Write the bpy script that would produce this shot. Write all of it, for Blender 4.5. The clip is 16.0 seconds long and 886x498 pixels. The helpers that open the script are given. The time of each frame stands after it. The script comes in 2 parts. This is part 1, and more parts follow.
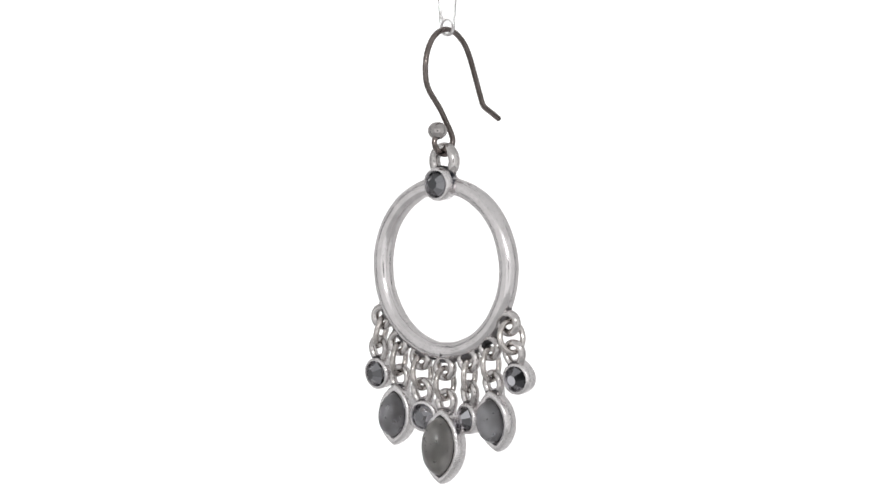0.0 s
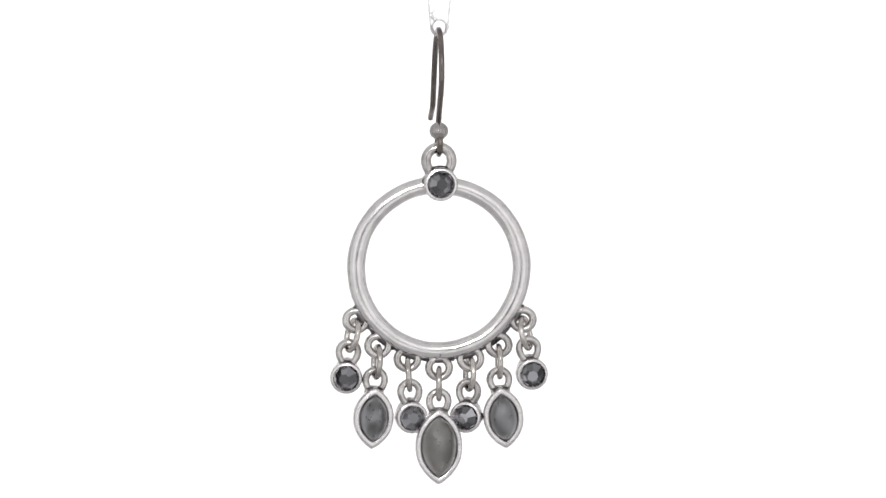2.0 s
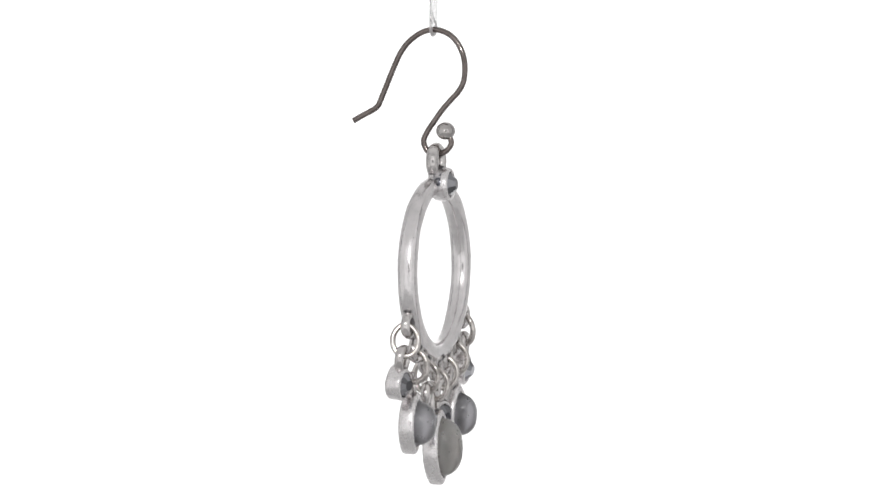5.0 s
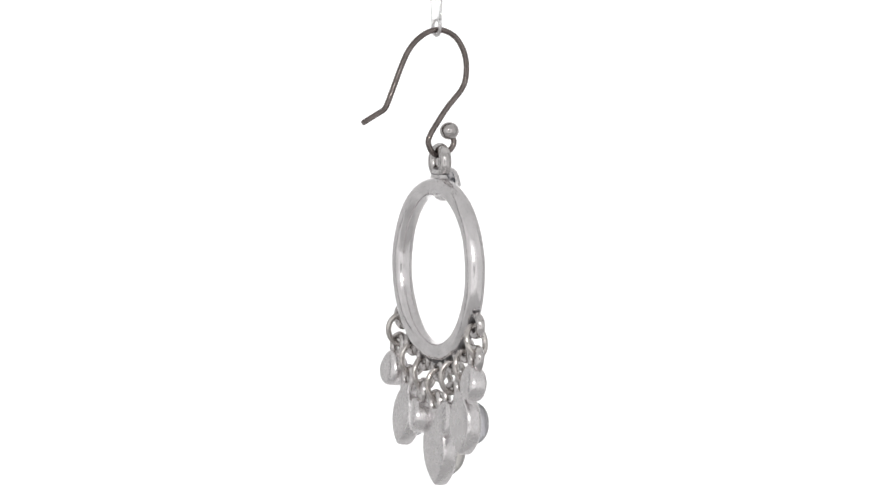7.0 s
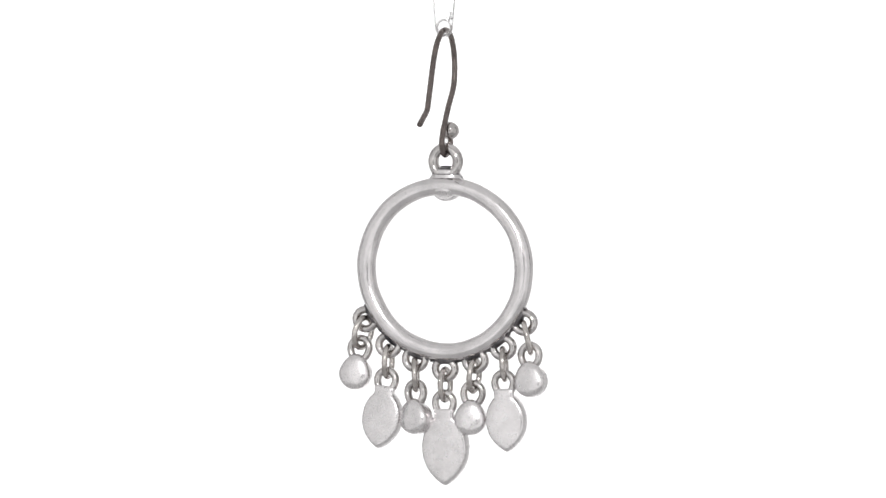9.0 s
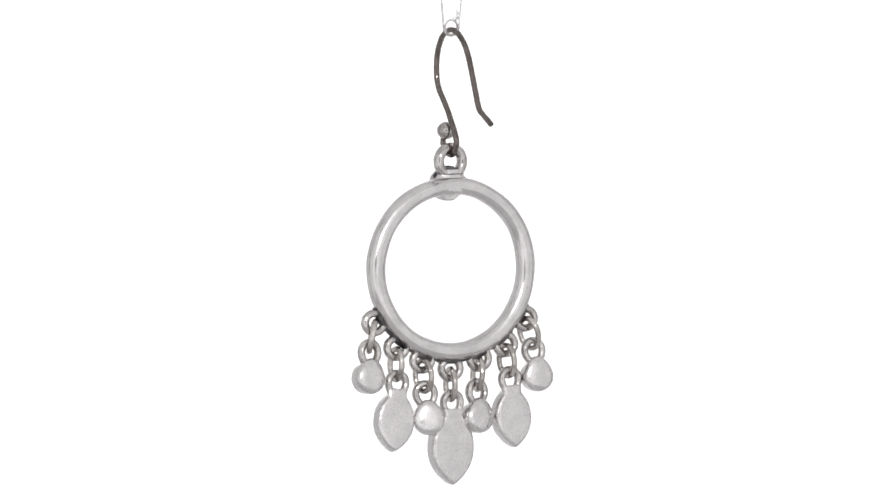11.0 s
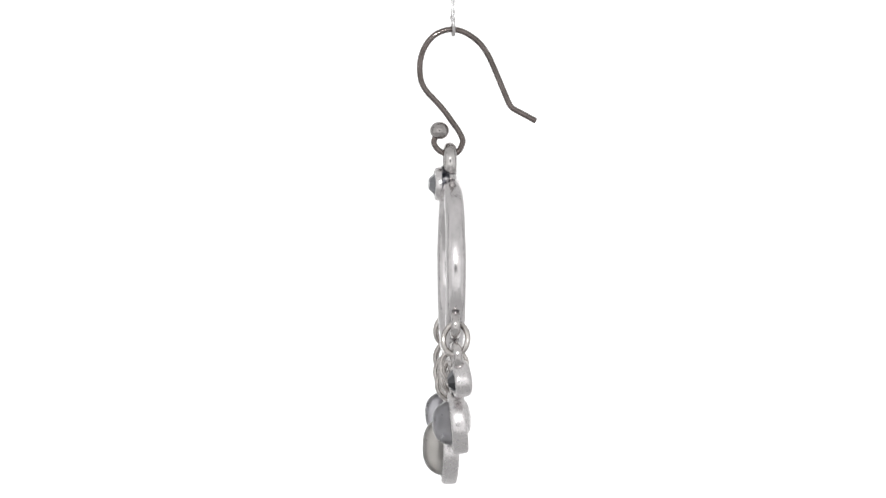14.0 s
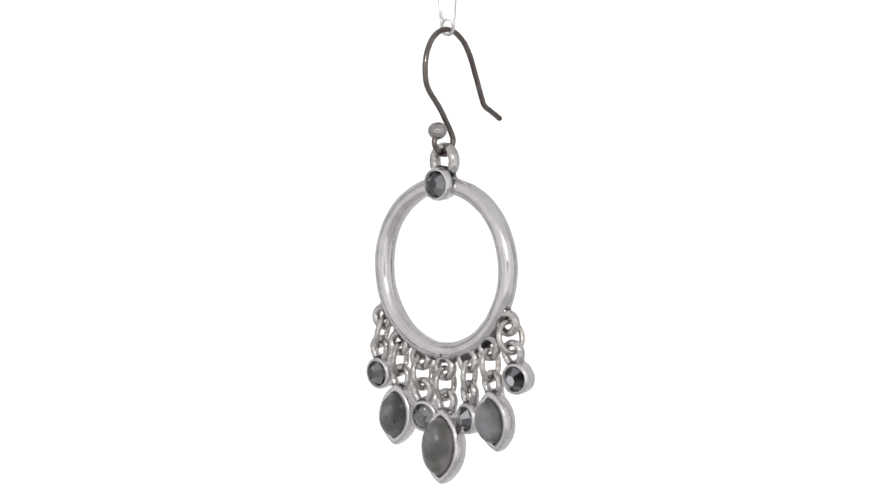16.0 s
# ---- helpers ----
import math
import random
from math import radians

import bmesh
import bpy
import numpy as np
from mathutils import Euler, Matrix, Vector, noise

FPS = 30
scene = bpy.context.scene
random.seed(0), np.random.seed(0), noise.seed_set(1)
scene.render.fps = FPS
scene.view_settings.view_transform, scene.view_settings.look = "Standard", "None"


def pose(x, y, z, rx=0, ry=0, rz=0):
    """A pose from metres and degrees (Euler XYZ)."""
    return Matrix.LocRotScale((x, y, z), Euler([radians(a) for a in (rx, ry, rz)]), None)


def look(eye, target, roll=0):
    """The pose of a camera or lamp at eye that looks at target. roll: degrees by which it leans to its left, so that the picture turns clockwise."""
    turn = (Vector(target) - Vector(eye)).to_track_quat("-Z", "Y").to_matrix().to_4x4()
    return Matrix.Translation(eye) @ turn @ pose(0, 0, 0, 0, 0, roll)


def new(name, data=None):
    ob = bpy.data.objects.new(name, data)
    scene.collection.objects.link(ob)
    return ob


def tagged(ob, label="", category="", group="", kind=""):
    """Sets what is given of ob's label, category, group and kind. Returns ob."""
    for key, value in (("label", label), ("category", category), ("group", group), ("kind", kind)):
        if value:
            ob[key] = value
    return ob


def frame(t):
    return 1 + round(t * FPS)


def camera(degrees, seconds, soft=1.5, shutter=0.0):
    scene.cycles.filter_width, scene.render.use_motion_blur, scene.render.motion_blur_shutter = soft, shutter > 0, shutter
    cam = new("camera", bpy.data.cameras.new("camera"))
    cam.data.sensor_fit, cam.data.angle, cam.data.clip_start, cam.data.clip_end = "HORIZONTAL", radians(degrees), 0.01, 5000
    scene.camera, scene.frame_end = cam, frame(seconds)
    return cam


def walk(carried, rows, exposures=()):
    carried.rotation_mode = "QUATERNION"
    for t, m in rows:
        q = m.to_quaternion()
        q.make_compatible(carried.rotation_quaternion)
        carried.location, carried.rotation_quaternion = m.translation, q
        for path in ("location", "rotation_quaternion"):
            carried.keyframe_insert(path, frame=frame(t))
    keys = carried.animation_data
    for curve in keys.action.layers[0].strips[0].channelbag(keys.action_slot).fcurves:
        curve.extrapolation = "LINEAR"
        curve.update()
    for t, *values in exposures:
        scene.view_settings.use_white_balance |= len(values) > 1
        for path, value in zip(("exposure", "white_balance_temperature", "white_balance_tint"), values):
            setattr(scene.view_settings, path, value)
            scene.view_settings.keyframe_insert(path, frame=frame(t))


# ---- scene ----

U = 0.0807e-3            # one drawing unit: the ear wire is 10 units (0.8 mm) thick
ZC = 0.42                # height of the drawing's origin over the booth floor
DIST = 13200 * U         # camera to the axis of turning
DOWN = radians(3.06)     # the camera looks slightly down

# ---- camera ----
cam = camera(6.8, 16.0, soft=1.55)
aim = Vector((-1.1 * U, 0, ZC))
eye = aim + DIST * Vector((0, -math.cos(DOWN), math.sin(DOWN)))
walk(cam, [(0.0, look(eye, aim)), (16.0, look(eye, aim))], exposures=[(0.0, 0.0), (16.0, 0.0)])

# ---- world and light ----
world = bpy.data.worlds.new("studio")
scene.world = world
world.use_nodes = True
world.node_tree.nodes["Background"].inputs["Color"].default_value = (0.95, 0.97, 1.0, 1)
world.node_tree.nodes["Background"].inputs["Strength"].default_value = 0.1

spot_data = bpy.data.lights.new("booth_lamp", "AREA")
spot_data.shape, spot_data.size, spot_data.energy = "DISK", 0.046, 1.1
booth_lamp = new("booth_lamp", spot_data)
booth_lamp.matrix_world = look((0.0, -0.7, ZC + 0.21), (0, 0, ZC))


# ---- materials ----
def material(name, base, metallic=0.0, rough=0.5):
    m = bpy.data.materials.new(name)
    m.use_nodes = True
    b = m.node_tree.nodes["Principled BSDF"]
    b.inputs["Base Color"].default_value = (*base, 1)
    b.inputs["Metallic"].default_value = metallic
    b.inputs["Roughness"].default_value = rough
    return m, m.node_tree, b


def noise_node(tree, scale, detail=4.0, rough=0.6, randomised=True):
    co = tree.nodes.new("ShaderNodeTexCoord")
    n = tree.nodes.new("ShaderNodeTexNoise")
    n.inputs["Scale"].default_value = scale
    n.inputs["Detail"].default_value = detail
    n.inputs["Roughness"].default_value = rough
    if randomised:
        info = tree.nodes.new("ShaderNodeObjectInfo")
        add = tree.nodes.new("ShaderNodeVectorMath")
        add.operation = "ADD"
        tree.links.new(co.outputs["Object"], add.inputs[0])
        tree.links.new(info.outputs["Random"], add.inputs[1])
        tree.links.new(add.outputs[0], n.inputs["Vector"])
    else:
        tree.links.new(co.outputs["Object"], n.inputs["Vector"])
    return n


def ramp_node(tree, source, stops):
    r = tree.nodes.new("ShaderNodeValToRGB")
    e = r.color_ramp.elements
    while len(e) < len(stops):
        e.new(0.5)
    for el, (p, c) in zip(e, stops):
        el.position, el.color = p, (*c, 1)
    tree.links.new(source, r.inputs["Fac"])
    return r


def bump_node(tree, b, source, distance, strength=1.0):
    n = tree.nodes.new("ShaderNodeBump")
    n.inputs["Distance"].default_value = distance
    n.inputs["Strength"].default_value = strength
    tree.links.new(source, n.inputs["Height"])
    tree.links.new(n.outputs["Normal"], b.inputs["Normal"])


def patina_material():
    """Silver blackened in its recesses, rubbed bright again in spots."""
    m, t, b = material("patinated_silver", (0.3, 0.3, 0.32), 1.0, 0.3)
    n = noise_node(t, 900, 4, 0.6)
    c = ramp_node(t, n.outputs["Fac"], [(0.4, (0.02, 0.021, 0.026)), (0.49, (0.13, 0.13, 0.145)), (0.58, (0.64, 0.62, 0.63))])
    t.links.new(c.outputs["Color"], b.inputs["Base Color"])
    bump_node(t, b, n.outputs["Fac"], 0.00012, 0.5)
    return m


def ring_coordinates(tree):
    """Coordinates that run with the hoop: distance from its axis, depth, and a slow way round it."""
    co = tree.nodes.new("ShaderNodeTexCoord")
    split = tree.nodes.new("ShaderNodeSeparateXYZ")
    tree.links.new(co.outputs["Object"], split.inputs[0])
    flat = tree.nodes.new("ShaderNodeCombineXYZ")
    tree.links.new(split.outputs["X"], flat.inputs["X"])
    tree.links.new(split.outputs["Z"], flat.inputs["Z"])
    reach = tree.nodes.new("ShaderNodeVectorMath")
    reach.operation = "LENGTH"
    tree.links.new(flat.outputs[0], reach.inputs[0])
    slow = tree.nodes.new("ShaderNodeVectorMath")
    slow.operation = "SCALE"
    slow.inputs["Scale"].default_value = 0.05
    tree.links.new(flat.outputs[0], slow.inputs[0])
    join = tree.nodes.new("ShaderNodeCombineXYZ")
    tree.links.new(reach.outputs["Value"], join.inputs["X"])
    tree.links.new(split.outputs["Y"], join.inputs["Y"])
    add = tree.nodes.new("ShaderNodeVectorMath")
    add.operation = "ADD"
    tree.links.new(join.outputs[0], add.inputs[0])
    tree.links.new(slow.outputs[0], add.inputs[1])
    return add.outputs[0]


def silver_material(name, light, mid, dark, rough_lo, rough_hi, brushed=False):
    """Worn cast metal: a slow drift of tone, small dark pits and hazy polish; brushed: file marks that run round a hoop."""
    m, t, b = material(name, light, 1.0, 0.3)
    slow = noise_node(t, 420, 3, 0.55)
    tone = ramp_node(t, slow.outputs["Fac"], [(0.3, mid), (0.62, light)])
    pits = noise_node(t, 2300, 3, 0.6)
    mask = ramp_node(t, pits.outputs["Fac"], [(0.69, (0, 0, 0)), (0.735, (1, 1, 1))])
    mix = t.nodes.new("ShaderNodeMixRGB")
    t.links.new(mask.outputs["Color"], mix.inputs["Fac"])
    t.links.new(tone.outputs["Color"], mix.inputs["Color1"])
    mix.inputs["Color2"].default_value = (*dark, 1)
    t.links.new(mix.outputs["Color"], b.inputs["Base Color"])
    fine = noise_node(t, 1500, 4, 0.65)
    if brushed:
        fine.inputs["Scale"].default_value = 3600
        t.links.new(ring_coordinates(t), fine.inputs["Vector"])
    r = ramp_node(t, fine.outputs["Fac"], [(0.3, (rough_lo,) * 3), (0.7, (rough_hi,) * 3)])
    t.links.new(r.outputs["Color"], b.inputs["Roughness"])
    dents = noise_node(t, 520, 2, 0.5)
    height = t.nodes.new("ShaderNodeMath")
    height.operation = "MULTIPLY_ADD"
    height.inputs[1].default_value = 2.5
    t.links.new(dents.outputs["Fac"], height.inputs[0])
    t.links.new(fine.outputs["Fac"], height.inputs[2])
    bump_node(t, b, height.outputs[0], 0.00003, 0.32 if brushed else 0.07)
    return m


silver = silver_material("antiqued_silver", (0.79, 0.764, 0.767), (0.69, 0.667, 0.67), (0.3, 0.29, 0.29), 0.22, 0.3)
hoop_silver = silver_material("brushed_hoop_silver", (0.78, 0.753, 0.757), (0.66, 0.637, 0.64), (0.25, 0.24, 0.24), 0.13, 0.27, True)
link_silver = silver_material("warm_link_silver", (0.68, 0.645, 0.62), (0.36, 0.338, 0.322), (0.12, 0.108, 0.096), 0.13, 0.24)
black_patina = silver_material("blackened_silver", (0.2, 0.19, 0.195), (0.03, 0.029, 0.031), (0.015, 0.015, 0.016), 0.3, 0.5)
oxidised = silver_material("oxidised_silver", (0.70, 0.673, 0.663), (0.4, 0.384, 0.379), (0.1, 0.096, 0.092), 0.12, 0.2)
patinated = patina_material()
dark_backing = material("dark_backing", (0.17, 0.165, 0.165), 1.0, 0.4)[0]
gunmetal = silver_material("gunmetal_wire", (0.23, 0.197, 0.187), (0.14, 0.119, 0.112), (0.05, 0.042, 0.038), 0.1, 0.2)
bead_metal = silver_material("polished_gunmetal_bead", (0.52, 0.495, 0.485), (0.36, 0.343, 0.336), (0.1, 0.1, 0.1), 0.05, 0.1)


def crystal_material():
    """Dark foiled crystal: near-mirror facets; bright and dark reflections are put into their colours at random."""
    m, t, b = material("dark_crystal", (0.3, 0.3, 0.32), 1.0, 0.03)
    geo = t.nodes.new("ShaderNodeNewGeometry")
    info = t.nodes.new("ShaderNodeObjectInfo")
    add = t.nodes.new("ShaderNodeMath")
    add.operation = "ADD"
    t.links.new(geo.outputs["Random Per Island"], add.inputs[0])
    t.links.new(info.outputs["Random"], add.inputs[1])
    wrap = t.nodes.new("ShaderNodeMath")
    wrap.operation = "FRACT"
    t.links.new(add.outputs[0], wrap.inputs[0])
    # stops from a dark facet to one coloured as if it flashed
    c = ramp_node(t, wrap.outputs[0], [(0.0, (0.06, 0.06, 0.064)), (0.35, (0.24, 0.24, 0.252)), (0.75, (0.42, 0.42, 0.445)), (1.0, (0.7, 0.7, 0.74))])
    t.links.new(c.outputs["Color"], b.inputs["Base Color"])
    n = noise_node(t, 1800, 3, 0.6)
    r = ramp_node(t, n.outputs["Fac"], [(0.3, (0.03,) * 3), (0.7, (0.1,) * 3)])
    t.links.new(r.outputs["Color"], b.inputs["Roughness"])
    return m


def stone_material(name, deep, mid, cloud, clear, milky):
    """A translucent stone with milky clouds over a dark backing."""
    m, t, b = material(name, mid, 0.0, 0.12)
    n = noise_node(t, 300, 3, 0.5)
    c = ramp_node(t, n.outputs["Fac"], [(0.38, deep), (0.5, mid), (0.62, cloud)])
    t.links.new(c.outputs["Color"], b.inputs["Base Color"])
    b.inputs["IOR"].default_value = 1.36
    milk = ramp_node(t, n.outputs["Fac"], [(0.4, (clear,) * 3), (0.64, (milky,) * 3)])
    t.links.new(milk.outputs["Color"], b.inputs["Transmission Weight"])
    b.inputs["Coat Weight"].default_value = 1.0
    b.inputs["Coat Roughness"].default_value = 0.035
    fine = noise_node(t, 900, 3, 0.6)
    r = ramp_node(t, fine.outputs["Fac"], [(0.3, (0.26,) * 3), (0.7, (0.36,) * 3)])
    t.links.new(r.outputs["Color"], b.inputs["Roughness"])
    return m


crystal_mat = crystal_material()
stone_warm = stone_material("smoky_grey_stone", (0.45, 0.428, 0.403), (0.53, 0.508, 0.482), (0.64, 0.617, 0.59), 0.88, 0.68)
stone_cool = stone_material("blue_grey_stone", (0.47, 0.463, 0.488), (0.55, 0.543, 0.572), (0.67, 0.662, 0.7), 0.9, 0.68)


def acrylic_material():
    m, t, b = material("clear_acrylic", (1, 1, 1), 0.0, 0.18)
    b.inputs["Transmission Weight"].default_value = 0.93
    b.inputs["IOR"].default_value = 1.49
    n = noise_node(t, 260, 3, 0.5)
    bump_node(t, b, n.outputs["Fac"], 0.00008, 0.6)
    return m


acrylic = acrylic_material()


def frosted_material():
    m, t, b = material("frosted_acrylic", (0.78, 0.75, 0.75), 0.0, 0.35)
    b.inputs["Transmission Weight"].default_value = 0.7
    b.inputs["IOR"].default_value = 1.45
    n = noise_node(t, 900, 4, 0.6)
    c = ramp_node(t, n.outputs["Fac"], [(0.35, (0.62, 0.59, 0.59)), (0.65, (0.93, 0.92, 0.92))])
    t.links.new(c.outputs["Color"], b.inputs["Base Color"])
    return m


frosted = frosted_material()


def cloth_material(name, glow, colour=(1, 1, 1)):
    """White diffusing fabric; its own glow stands in for light coming through it."""
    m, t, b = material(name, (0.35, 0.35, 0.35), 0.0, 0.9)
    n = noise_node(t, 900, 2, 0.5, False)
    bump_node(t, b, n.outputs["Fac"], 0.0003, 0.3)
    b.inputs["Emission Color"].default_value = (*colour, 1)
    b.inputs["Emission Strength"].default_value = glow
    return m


# ---- mesh helpers (lengths in drawing units) ----
def sweep(points, radius, sides=10, closed=False, flat=1.0, taper=None):
    """A tube along points that lie in one upright plane; flat scales it across that plane."""
    bm = bmesh.new()
    pts = [Vector(p) for p in points]
    n = len(pts)
    a, b, c = pts[0], pts[n // 3], pts[2 * n // 3]
    normal = (b - a).cross(c - a).normalized()
    rings = []
    for i, p in enumerate(pts):
        before = pts[i - 1] if (i or closed) else p
        after = pts[(i + 1) % n] if (i < n - 1 or closed) else p
        along = (after - before).normalized()
        side = normal.cross(along).normalized()
        r = radius * (taper(i / (n - 1)) if taper else 1.0)
        rings.append([bm.verts.new((p + r * (math.cos(w) * side + flat * math.sin(w) * normal)) * U)
                      for w in (2 * math.pi * k / sides for k in range(sides))])
    for i in range(n if closed else n - 1):
        ra, rb = rings[i], rings[(i + 1) % n]
        for k in range(sides):
            bm.faces.new((ra[k], ra[(k + 1) % sides], rb[(k + 1) % sides], rb[k]))
    if not closed:
        bm.faces.new(rings[0])
        bm.faces.new(rings[-1])
    return bm


def hoop_section():
    """The hoop's cast section: nearly round, a little flatter on its outer band and inner wall."""
    def bulge(v):
        return math.copysign(abs(v) ** 0.86, v)
    return [(16.3 * bulge(math.cos(q)), 17.3 * bulge(math.sin(q))) for q in (2 * math.pi * k / 32 for k in range(32))]


def turned(section, radius, n):
    """A closed section of (outward, depth) carried round a circle, slightly uneven as cast and filed by hand."""
    bm = bmesh.new()
    rings = []
    for k in range(n):
        a = 2 * math.pi * k / n
        swell = 0.35 * math.sin(3 * a + 0.6) + 0.25 * math.sin(7 * a + 2.0) + 0.15 * math.sin(17 * a)
        thick = 1 + 0.02 * math.sin(2 * a + 1.0) + 0.012 * math.sin(9 * a)
        rings.append([bm.verts.new(((radius + swell + r * thick) * U * math.cos(a), y * thick * U, (radius + swell + r * thick) * U * math.sin(a)))
                      for r, y in section])
    m = len(section)
    for k in range(n):
        ra, rb = rings[k], rings[(k + 1) % n]
        for i in range(m):
            bm.faces.new((ra[i], ra[(i + 1) % m], rb[(i + 1) % m], rb[i]))
    return bm


def spline(points, steps=6):
    """Points along a smooth line through the given ones."""
    out = []
    p = [Vector(q) for q in points]
    p = [2 * p[0] - p[1], *p, 2 * p[-1] - p[-2]]
    for i in range(1, len(p) - 2):
        a, b, c, d = p[i - 1:i + 3]
        for k in range(steps):
            u = k / steps
            out.append(0.5 * (2 * b + (c - a) * u + (2 * a - 5 * b + 4 * c - d) * u * u + (3 * b - a - 3 * c + d) * u ** 3))
    return [*out, p[-2]]


def oval(rx, rz, n, plane="xz"):
    w = [2 * math.pi * k / n for k in range(n)]
    if plane == "xz":
        return [(rx * math.cos(a), 0, rz * math.sin(a)) for a in w]
    return [(0, rx * math.cos(a), rz * math.sin(a)) for a in w]


def horseshoe(rx, rz, leg, toe, n=24):
    """An arch with two legs that run down and draw in by toe."""
    arch = [(rx * math.cos(math.pi * k / n), 0, rz * math.sin(math.pi * k / n)) for k in range(n + 1)]
    down = [(leg * q / 5, toe * (q / 5) ** 2) for q in range(5, 0, -1)]
    return [*[(rx - t, 0, -z) for z, t in down], *arch, *[(-rx + t, 0, -z) for z, t in reversed(down)]]


def loft(outlines):
    """Skin over closed outlines of equal length; the ends are closed by a face each."""
    bm = bmesh.new()
    rings = [[bm.verts.new(Vector(p) * U) for p in o] for o in outlines]
    n = len(rings[0])
    for ra, rb in zip(rings, rings[1:]):
        for k in range(n):
            bm.faces.new((ra[k], ra[(k + 1) % n], rb[(k + 1) % n], rb[k]))
    bm.faces.new(rings[0])
    bm.faces.new(rings[-1])
    return bm


def pear(r, y, k, n=36):
    """A disc drawn out upwards by the share k."""
    return [((x * (1 - 0.7 * k * z / r), y, z * (1 + k)) if z > 0 else (x, y, z)) for x, y, z in disc(r, y, n)]


def disc(r, y, n=36):
    return [(r * math.cos(2 * math.pi * k / n), y, r * math.sin(2 * math.pi * k / n)) for k in range(n)]


def lens_outline(w, h, y, blunt=0.28, n=64):
    """A pointed oval (marquise) outline, h high and w wide to each side."""
    out = []
    for k in range(n):
        a = 2 * math.pi * k / n
        u = math.sin(a)
        x = w * ((1 - blunt) * (1 - abs(u) ** 2.35) + blunt * abs(math.cos(a)))
        if abs(u) > 0.9999:
            x = 0
        out.append(((x if math.cos(a) >= 0 else -x), y, h * u))
    return out


def ball(rx, ry, rz, n=20, m=12):
    rows = []
    for j in range(1, m):
        a = math.pi * j / m
        rows.append([(rx * math.sin(a) * math.cos(2 * math.pi * k / n), ry * math.sin(a) * math.sin(2 * math.pi * k / n),
                      rz * math.cos(a)) for k in range(n)])
    return loft(rows)


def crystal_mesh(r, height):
    """A chaton: a flat eight-sided table, eight tall crown facets and a girdle; every facet is cut free of its
    neighbours to take its own tone.
    """
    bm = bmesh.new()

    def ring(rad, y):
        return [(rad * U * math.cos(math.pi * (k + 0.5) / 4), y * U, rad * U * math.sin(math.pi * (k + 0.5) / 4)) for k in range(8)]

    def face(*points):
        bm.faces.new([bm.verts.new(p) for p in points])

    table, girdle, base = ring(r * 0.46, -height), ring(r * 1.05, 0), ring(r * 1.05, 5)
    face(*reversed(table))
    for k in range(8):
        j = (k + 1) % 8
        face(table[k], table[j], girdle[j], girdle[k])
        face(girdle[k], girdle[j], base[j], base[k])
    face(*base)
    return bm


def mesh_of(name, bm, mat, smooth=True, sharp=40):
    bmesh.ops.recalc_face_normals(bm, faces=bm.faces)
    me = bpy.data.meshes.new(name)
    bm.to_mesh(me)
    bm.free()
    me.materials.append(mat)
    for p in me.polygons:
        p.use_smooth = smooth
    if smooth:
        me.set_sharp_from_angle(angle=radians(sharp))
    return me


def spot(x, y, z, rx=0, ry=0, rz=0):
    """A pose in drawing units."""
    return pose(x * U, y * U, z * U, rx, ry, rz)


def part(name, data, material_, parent, where=None, label="", smooth=True, sharp=40):
    me = data if isinstance(data, bpy.types.Mesh) else mesh_of(name, data, material_, smooth, sharp)
    ob = new(name, me)
    ob.parent = parent
    if where is not None:
        ob.matrix_basis = where
    return tagged(ob, label)


# ---- the booth of white cloth, added unseen around the backdrop ----
def panel(name, size, where, mat, label):
    bm = bmesh.new()
    bmesh.ops.create_cube(bm, size=1.0)
    bmesh.ops.scale(bm, vec=size, verts=bm.verts)
    me = bpy.data.meshes.new(name)
    bm.to_mesh(me)
    bm.free()
    me.materials.append(mat)
    ob = new(name, me)
    ob.matrix_basis = where
    return tagged(ob, label, "wall", "", "structure")


# each cloth emits by itself, as no lamps stand outside the booth
cloth_back = cloth_material("glowing_white_cloth", 1.0)
# unseen cloths; their graded glow is added for the light and reflections on the metal
cloth_side = cloth_material("side_glow_cloth", 0.49)
cloth_front = cloth_material("front_glow_cloth", 0.75)
cloth_rear = cloth_material("rear_faint_glow_cloth", 0.35)
cloth_top = cloth_material("ceiling_glow_cloth", 0.4)
# the board's weak emission is added to lift reflections from below
board = cloth_material("glowing_floor_board", 0.18)
dark_wall, dt, db = material("grey_studio_wall", (0.10, 0.10, 0.105), 0.0, 0.85)
dn = noise_node(dt, 30, 4, 0.6, False)
dr = ramp_node(dt, dn.outputs["Fac"], [(0.3, (0.085, 0.085, 0.09)), (0.7, (0.12, 0.12, 0.125))])
dt.links.new(dr.outputs["Color"], db.inputs["Base Color"])

HB = 1.0
panel("backdrop", (0.6, 0.01, 0.66), pose(0, 0.585, 0.4), cloth_back, "plain white backdrop cloth with a glow of its own")
# rear cloths are added out of view, glowing faintly so the metal's edges reflect grey
panel("wall_north", (1.4, 0.01, HB), pose(0, 0.605, HB / 2), cloth_rear, "unseen white cloth wall behind the backdrop, with a faint added glow")
panel("wall_west", (0.01, 1.598, HB), pose(-0.705, -0.801, HB / 2), cloth_side, "unseen white cloth wall, its glow added to light the earring")
# grey strips on both sides are added only to draw dark lines in reflections
panel("reflection_strip_west", (0.012, 0.084, HB), pose(-0.705, 0.04, HB / 2), dark_wall, "unseen grey strip added to darken reflections in the metal")
panel("rear_wall_west", (0.01, 0.518, HB), pose(-0.705, 0.341, HB / 2), cloth_rear, "unseen white cloth beside the backdrop, with a faint added glow")
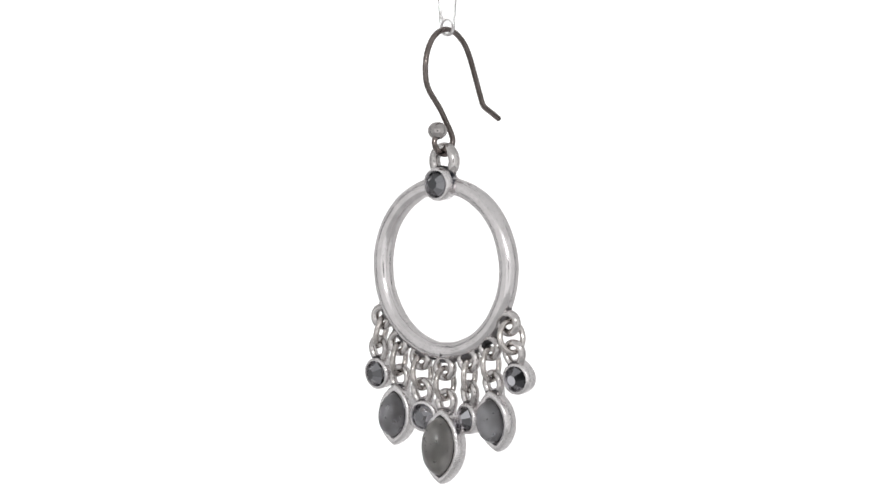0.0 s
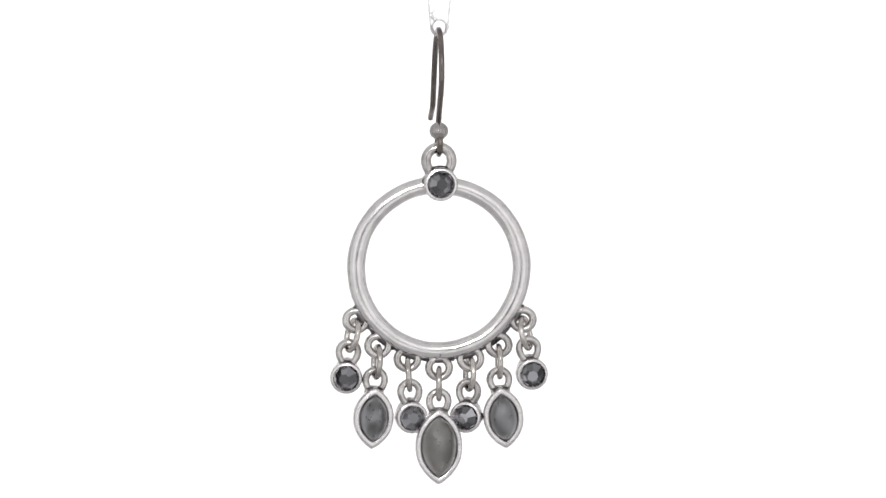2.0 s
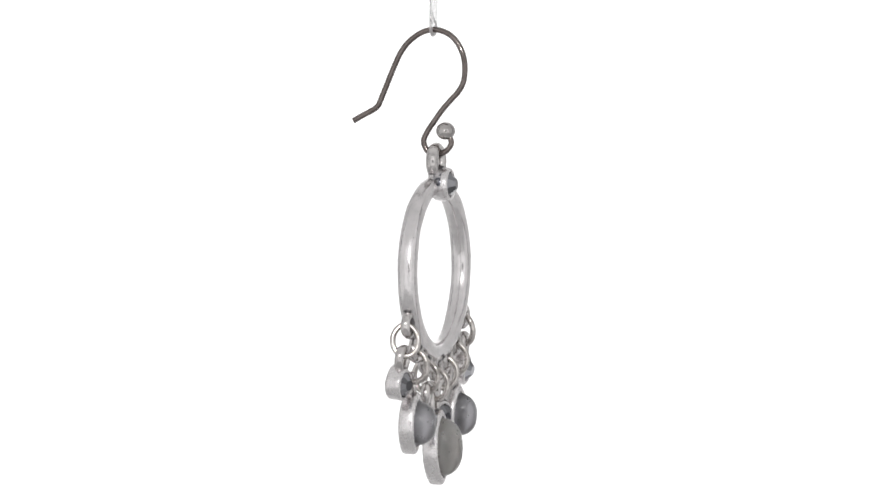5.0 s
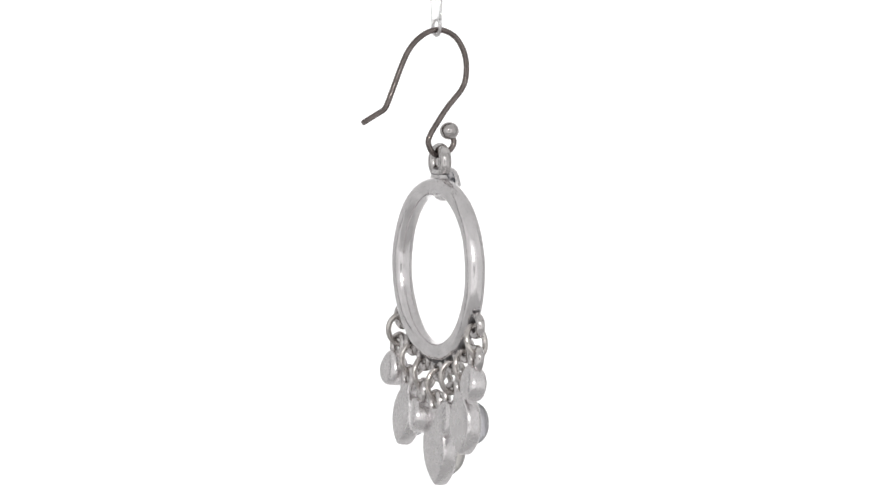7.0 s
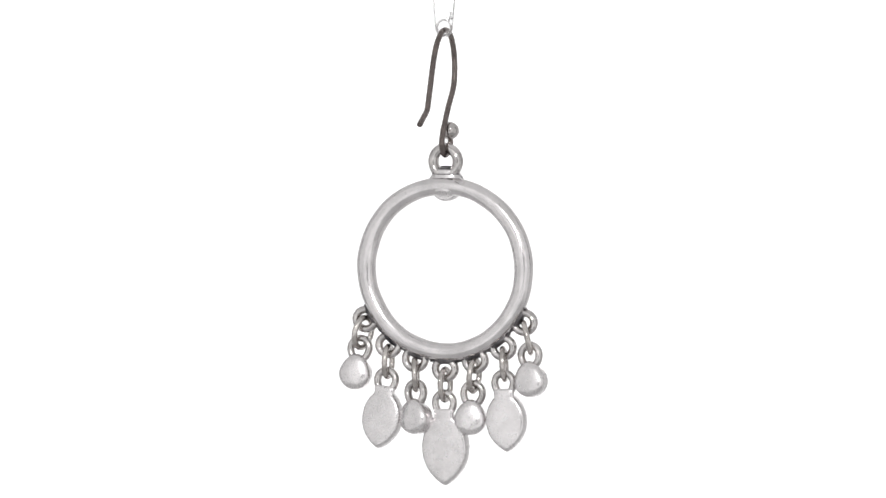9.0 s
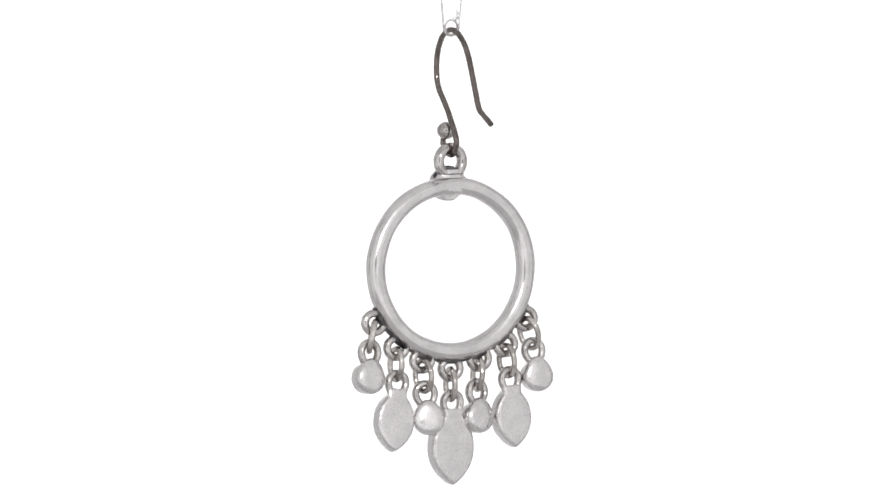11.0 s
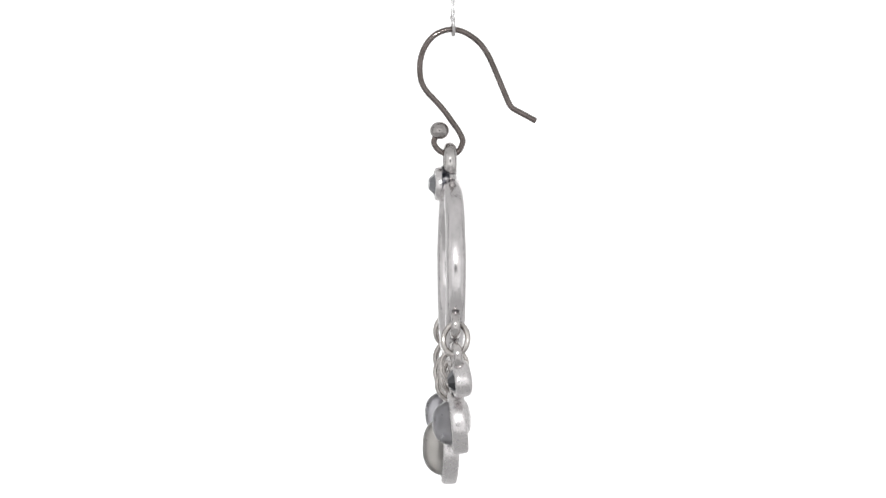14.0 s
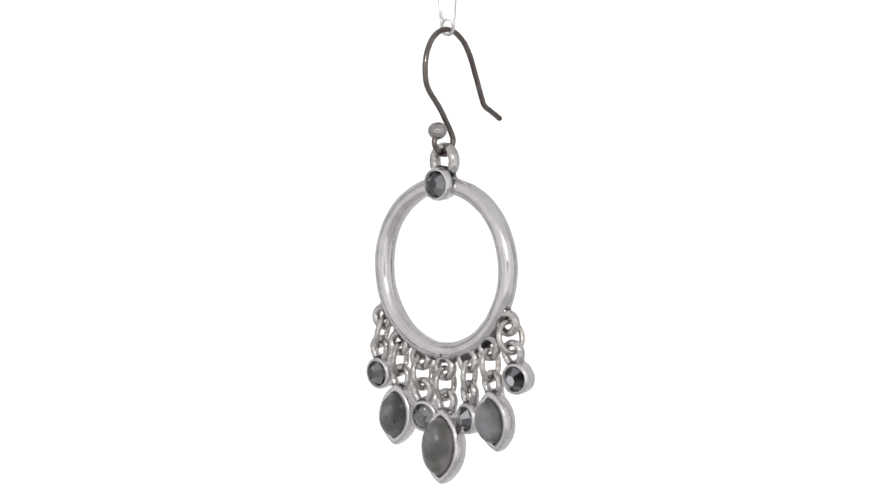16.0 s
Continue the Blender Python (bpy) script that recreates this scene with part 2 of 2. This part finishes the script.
panel("wall_east", (0.01, 1.598, HB), pose(0.705, -0.801, HB / 2), cloth_side, "unseen white cloth wall, its glow added to light the earring")
panel("reflection_strip_east", (0.012, 0.084, HB), pose(0.705, 0.04, HB / 2), dark_wall, "unseen grey strip added to darken reflections in the metal")
panel("rear_wall_east", (0.01, 0.518, HB), pose(0.705, 0.341, HB / 2), cloth_rear, "unseen white cloth beside the backdrop, with a faint added glow")
panel("wall_south", (1.4, 0.02, HB), pose(0, -1.61, HB / 2), dark_wall, "dull grey studio wall behind the camera")
panel("front_cloth_west", (0.55, 0.01, HB), pose(-0.425, -0.95, HB / 2), cloth_front, "unseen white front cloth, its glow added to light the earring")
panel("front_cloth_east", (0.55, 0.01, HB), pose(0.425, -0.95, HB / 2), cloth_front, "unseen white front cloth, its glow added to light the earring")
# added panels leave only a dark opening round the camera for the metal to reflect
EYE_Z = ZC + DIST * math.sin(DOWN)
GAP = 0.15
panel("front_cloth_below", (0.3, 0.01, EYE_Z - GAP), pose(0, -0.95, (EYE_Z - GAP) / 2), cloth_front, "unseen glowing white cloth added below the camera opening")
panel("front_cloth_above", (0.3, 0.01, HB - EYE_Z - GAP), pose(0, -0.95, (HB + EYE_Z + GAP) / 2), cloth_front, "unseen glowing white cloth added above the camera opening")
tagged(panel("floor", (1.42, 1.72, 0.02), pose(0, -0.76, -0.01), board, "unseen matt white floor board with a faint added glow"), category="floor")
tagged(panel("ceiling", (1.42, 1.72, 0.01), pose(0, -0.76, HB + 0.005), cloth_top, "unseen white cloth ceiling, its glow added to light the earring"), category="ceiling")

tagged(panel("rear_floor", (1.42, 0.51, 0.02), pose(0, 0.355, -0.01), cloth_rear, "unseen white cloth below the backdrop, with a faint added glow"), category="floor")
tagged(panel("rear_ceiling", (1.42, 0.51, 0.01), pose(0, 0.355, HB + 0.005), cloth_rear, "unseen white cloth above the backdrop, with a faint added glow"), category="ceiling")


# ---- the clear holder ----
def build_holder():
    """A thin tapered tab with an eyelet at its lower end, hung from the ceiling."""
    top = (HB - ZC) / U
    outer = [(-14.5, 390), (-12, 383), (-6, 378), (0, 377), (6, 378), (12, 383), (14.5, 390), (17, 412), (19.5, 441), (23, 480), (23, top),
             (-23, top), (-23, 480), (-19.5, 441), (-17, 412)]
    hole = [(11.5 * math.cos(2 * math.pi * k / 20), 393 + 12.5 * math.sin(2 * math.pi * k / 20)) for k in range(20)]
    bm = bmesh.new()
    for y in (-2.2, 2.2):
        loops = []
        for line in (outer, hole):
            vs = [bm.verts.new((x * U, y * U, z * U)) for x, z in line]
            loops += [bm.edges.new((vs[k - 1], vs[k])) for k in range(len(vs))]
        bmesh.ops.triangle_fill(bm, use_beauty=True, edges=loops)
    bm.verts.ensure_lookup_table()
    n, h = len(outer), len(hole)
    for start, count in ((0, n), (n, h)):
        for k in range(count):
            a, b = start + k, start + (k + 1) % count
            bm.faces.new((bm.verts[a], bm.verts[b], bm.verts[b + n + h], bm.verts[a + n + h]))
    ob = new("display_holder")
    tagged(ob, "clear thin acrylic hanging tab with an eyelet", "display holder")
    tab = part("tab", bm, acrylic, ob, spot(-6, 17.5, 0))
    tab.visible_shadow = False
    for side in (-1, 1):
        border = part("border", sweep([(side * x, 0, z) for x, z in ((24, 489), (23, 480), (19.5, 441), (17, 412), (15, 394))], 1.5, 8, False, 1.4), acrylic, ob, spot(-6, 17.5, 0))
        border.visible_shadow = False
    foot = [(-15, 396), (-14.5, 390), (-11.5, 383), (-6, 378.7), (0, 377.7), (6, 378.7), (11.5, 383), (14.5, 390), (15, 396)]
    lip = part("lip", sweep([(x, 0, z) for x, z in foot], 2.1, 8, False, 1.3), frosted, ob, spot(-6, 17.5, 0), "frosted clear lip")
    lip.visible_shadow = False
    rim = part("rim", sweep(oval(12.4, 13.2, 32), 1.8, 10, True, 1.3), frosted, ob, spot(-6, 17.5, 392.5), "frosted clear rim")
    rim.visible_shadow = False
    for x, z, r in ((-12, 410, 3.2), (-9, 405, 2.2), (-13, 417, 2.4), (-10, 421, 1.6), (-5, 409, 1.5)):
        bubble = part("bubble", ball(r, r, r * 1.2, 12, 8), frosted, ob, spot(x - 6, 15.6, z))
        bubble.visible_shadow = False
    return ob


# ---- the earring ----
HOOP_X = -7.3


def build_earring():
    ring = new("earring")
    tagged(ring, "antiqued silver hoop earring with dangling grey stones, dark ear wire", "earring")

    # ear wire, in the plane across the hoop
    line = [(-9, 203), (-15, 197), (-17, 187), (-10, 176), (0, 170), (12, 167), (23, 170), (30, 178), (34, 192), (27, 208), (16, 224),
            (0, 246), (-16, 264), (-30, 279), (-39, 295), (-42, 313), (-41.5, 332), (-36, 352), (-24, 371), (-8, 383), (14, 388.5), (38, 383),
            (61, 367), (76, 348), (88, 324), (104, 286), (115, 260), (119.5, 252), (126, 246.5), (145, 236.5), (164, 226)]
    path = [(-7.5, y + 0.6, z) for y, z in line]
    wire = part("ear_wire", sweep(spline(path, 5), 5.2, 12), gunmetal, ring, label="dark gunmetal ear wire with hooked end")
    part("bead", ball(17.2, 17.2, 16), bead_metal, wire, spot(-9, -6.5, 209.5), "polished round gunmetal bead")

    # hoop
    hoop = part("hoop", turned(hoop_section(), 147, 180), hoop_silver, ring, spot(HOOP_X, 14.5, -34, 0, 0, -1.7),
                "brushed antiqued silver hoop", sharp=60)
    part("hanging_loop", sweep(oval(22.8, 24.2, 40), 9.4, 14, True, 1.2), oxidised, hoop, spot(0, -3, 189.6))
    part("neck", loft([[(w * math.cos(q), d * math.sin(q), z) for q in (2 * math.pi * k / 28 for k in range(28))]
                       for z, w, d in ((152, 44, 13), (157, 36, 12.5), (161, 29.5, 12), (165, 25.5, 11.4), (169, 24, 11), (173, 24, 10.6), (175.5, 22, 9.5))]),
         silver, hoop, spot(0, -2, 0))
    part("loop_joint", ball(26, 12.4, 2.2), black_patina, hoop, spot(0, -2, 167.5), "blackened silver joint")
    part("loop_joint", ball(14, 9.5, 3.6), black_patina, hoop, spot(0, -2, 176), "blackened silver joint")
    part("back_bump", ball(34, 14.5, 12), silver, hoop, spot(0, 3, 140))

    arc = [radians(-66 + 132 * k / 90) for k in range(91)]
    seam = [((163 + random.uniform(-1.2, 1.6)) * math.sin(a), 0, -(163 + random.uniform(-1.2, 1.6)) * math.cos(a)) for a in arc]
    part("seam", sweep(seam, 4.0, 8, False, 2.0, lambda q: 0.45 + 0.75 * random.random()), black_patina, hoop, spot(0, -1, 0),
         "blackened silver seam")

    part("nick", ball(1.1, 2.2, 6, 10, 8), black_patina, hoop, spot(2, -15.4, -153.5, -20, 4, 0), "small dark nick")

    # crowning stone
    cup = mesh_of("setting", loft([disc(22, 5), disc(22.5, -3), disc(24.5, -6), disc(27.6, -5.4), disc(29.6, -2.5), disc(30.3, 2), disc(29.6, 20), disc(26, 25)]), silver)
    setting = part("setting", cup, None, ring, spot(-6, -10, 115))
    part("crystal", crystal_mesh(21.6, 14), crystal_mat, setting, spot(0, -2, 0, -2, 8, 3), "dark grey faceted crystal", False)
    part("collar", sweep([(29 * math.cos(q), 0, 29 * math.sin(q)) for q in (radians(-14 + 208 * k / 40) for k in range(41))], 2.5, 10, False, 3.2), patinated, setting,
         spot(0, 12, 0), "blackened silver collar rubbed bright in spots")
    part("joint", ball(36, 12, 17), black_patina, setting, spot(0, 15, 0), "blackened silver joint")
    part("joint", ball(16, 8, 5), black_patina, setting, spot(0, 13, 28), "blackened silver joint")

    # eyelets round the foot of the hoop, links and drops
    eyelet = mesh_of("eyelet", sweep(oval(18.3, 17.2, 28), 7.2, 12, True, 1.15), oxidised)
    link = mesh_of("link", sweep(oval(22.5, 27.5, 32, "yz"), 5.3, 10, True), link_silver)
    joint = mesh_of("eyelet_joint", ball(24, 9.5, 6, 14, 8), black_patina)
    bail = mesh_of("bail", sweep(horseshoe(16.8, 17.5, 18, 7), 6.6, 12, False, 1.25), oxidised)
    back = [(1, 18.6), (0.985, 21.2), (0.95, 23.6), (0.89, 25.6), (0.78, 27.4), (0.62, 28.7), (0.42, 29.6), (0.2, 30)]
    round_cup = mesh_of("round_drop", loft([disc(21, 6.5), disc(21.5, 0), disc(23.2, -2.8), disc(26, -2.6), disc(28, -0.8), disc(28.7, 2.5), disc(28.7, 7),
                                            pear(28.7, 11, 0.1), pear(28.7, 15, 0.2), pear(28.7, 17, 0.22), *[pear(28.7 * q, y, 0.22) for q, y in back]]), silver, True, 50)
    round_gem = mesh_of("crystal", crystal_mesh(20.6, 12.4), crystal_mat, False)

    bail_joint = mesh_of("bail_joint", ball(16.5, 7, 4, 16, 8), black_patina)
    flat_neck = mesh_of("neck", loft([[(w * math.copysign(abs(math.cos(q)) ** 0.6, math.cos(q)), 9.8 + d * math.copysign(abs(math.sin(q)) ** 0.6, math.sin(q)), z)
                                     for q in (2 * math.pi * k / 28 for k in range(28))]
                                    for z, w, d in ((-18, 26, 5.2), (-12, 21.5, 5.4), (-6, 18.2, 5.5), (0, 17.6, 5.5), (5, 18.6, 5.3), (8, 18.5, 4.6), (9.5, 17, 3))]), silver)

    def marquise(w, h, lip, dome):
        def at(d, y):
            return lens_outline(w - d, h - 1.35 * d, y)
        cupm = mesh_of("marquise_drop", loft([at(w * 0.9, 15.8), at(w * 0.5, 15.6), at(8, 15.2), at(4.6, 14.8), at(2.6, 14), at(1.2, 12.6), at(0.4, 10.4), at(0, 7), at(-0.4, 0), at(-0.2, -8),
                                              at(1, -11.5), at(2.6, -13.4), at(lip * 0.5, -14), at(lip - 2, -13.2), at(lip - 0.4, -10), at(lip, 0), at(w * 0.6, 0)]), silver)
        seam = mesh_of("seam", loft([at(lip - 2.4, -8), at(lip - 2.2, -12.6), at(lip - 0.8, -12.9), at(lip + 1.6, -11.8), at(lip + 4, -8)]), black_patina)
        sw, sh = w - lip - 0.7, h - 1.35 * lip - 0.9
        steps = [0.02 + 1.5 * q / 11 for q in range(12)]
        gem = mesh_of("stone", loft([lens_outline(sw, sh, -3, 0.3)] + [lens_outline(sw * math.cos(a) ** 0.85, sh * math.cos(a) ** 0.75, -7 - dome * math.sin(a), min(1.0, 0.3 + 1.1 * math.sin(a)))
                                                                  for a in steps]), stone_cool, True, 70)
        backing = mesh_of("backing", loft([at(lip + 0.5, -0.6), at(lip + 0.5, -2.2)]), dark_backing)
        return cupm, gem, seam, backing

    small = marquise(35.5, 55, 10.6, 38)
    large = marquise(41.5, 67, 10, 41)
    large[1].materials[0] = stone_warm

    # eyelet centre x, z; link tilt; drop kind; drop centre x, y, z and turns
    plan = [
        (-154, -127, 6, "round", -171.5, 20, -229.5, 6, 5, -4),
        (-115, -172, 3, "small", -123.5, 22, -300, 2, 3.5, 2),
        (-63, -196, -2, "round", -55, 9, -300, 5, -4, 8),
        (-7, -212, -2, "large", -7.8, 11, -351, -1, 0.5, 0),
        (49, -196, 4, "round", 40, 14, -300, 5, 6, -17),
        (99, -172, 0, "small", 108, 16, -300, 5, -6, -3),
        (142, -127, -8, "round", 159, 6, -224, 6, -8, 3),
    ]
    for x, z, lean, kind, dx, dy, dz, rx, ry, rz in plan:
        away = math.atan2(x - HOOP_X, -(z + 34.5))
        part("eyelet", eyelet, None, hoop, spot(x - HOOP_X, -2, z + 34.5))
        part("eyelet_joint", joint, None, hoop, spot(163.5 * math.sin(away), -1, -163.5 * math.cos(away), 0, -math.degrees(away), 0), "blackened silver joint")
        top = 46 if kind == "round" else 67 if kind == "small" else 80
        turn = pose(0, 0, 0, rx, ry, rz)
        hang = Vector((dx, dy, dz)) + (turn @ Vector((0, 9 if kind == "round" else 0, top)))
        part("link", link, None, ring, spot((x + hang.x) / 2, (12 - 0.035 * x + hang.y) / 2, (z + hang.z) / 2 + 2, 0, math.degrees(math.atan2(x - hang.x, z - hang.z)), 3 * lean))
        if kind == "round":
            drop = part("round_drop", round_cup, None, ring, spot(dx, dy, dz, rx, ry, rz), "round silver cup set with a dark crystal")
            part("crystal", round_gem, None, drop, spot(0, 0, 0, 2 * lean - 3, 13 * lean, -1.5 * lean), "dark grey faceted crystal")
        else:
            cupm, gem, seam, backing = small if kind == "small" else large
            drop = part("marquise_drop", cupm, None, ring, spot(dx, dy, dz, rx, ry, rz), "pointed oval silver cup with a grey stone")
            part("stone", gem, None, drop, None, "smooth cloudy grey domed stone")
            part("seam", seam, None, drop, None, "blackened silver seam")
            part("backing", backing, None, drop, None, "blackened silver backing")
        if kind != "round":
            part("neck", flat_neck, None, drop, spot(0, 0, top - 20))
        part("bail_joint", bail_joint, None, drop, spot(0, 7.5 if kind == "round" else -1, top - (18.5 if kind == "round" else 15.5)), "blackened silver joint")
        part("bail", bail, None, drop, spot(0, 9 if kind == "round" else 5, top))
    return ring


def motions():
    """Holder and earring turn together, once round in about 16 seconds."""
    for thing in (holder, earring):
        walk(thing, [(k * 0.5, pose(0, 0, ZC, 0, 0, 22.437 * (k * 0.5 - 1.75))) for k in range(33)])


holder = build_holder()
earring = build_earring()
motions()
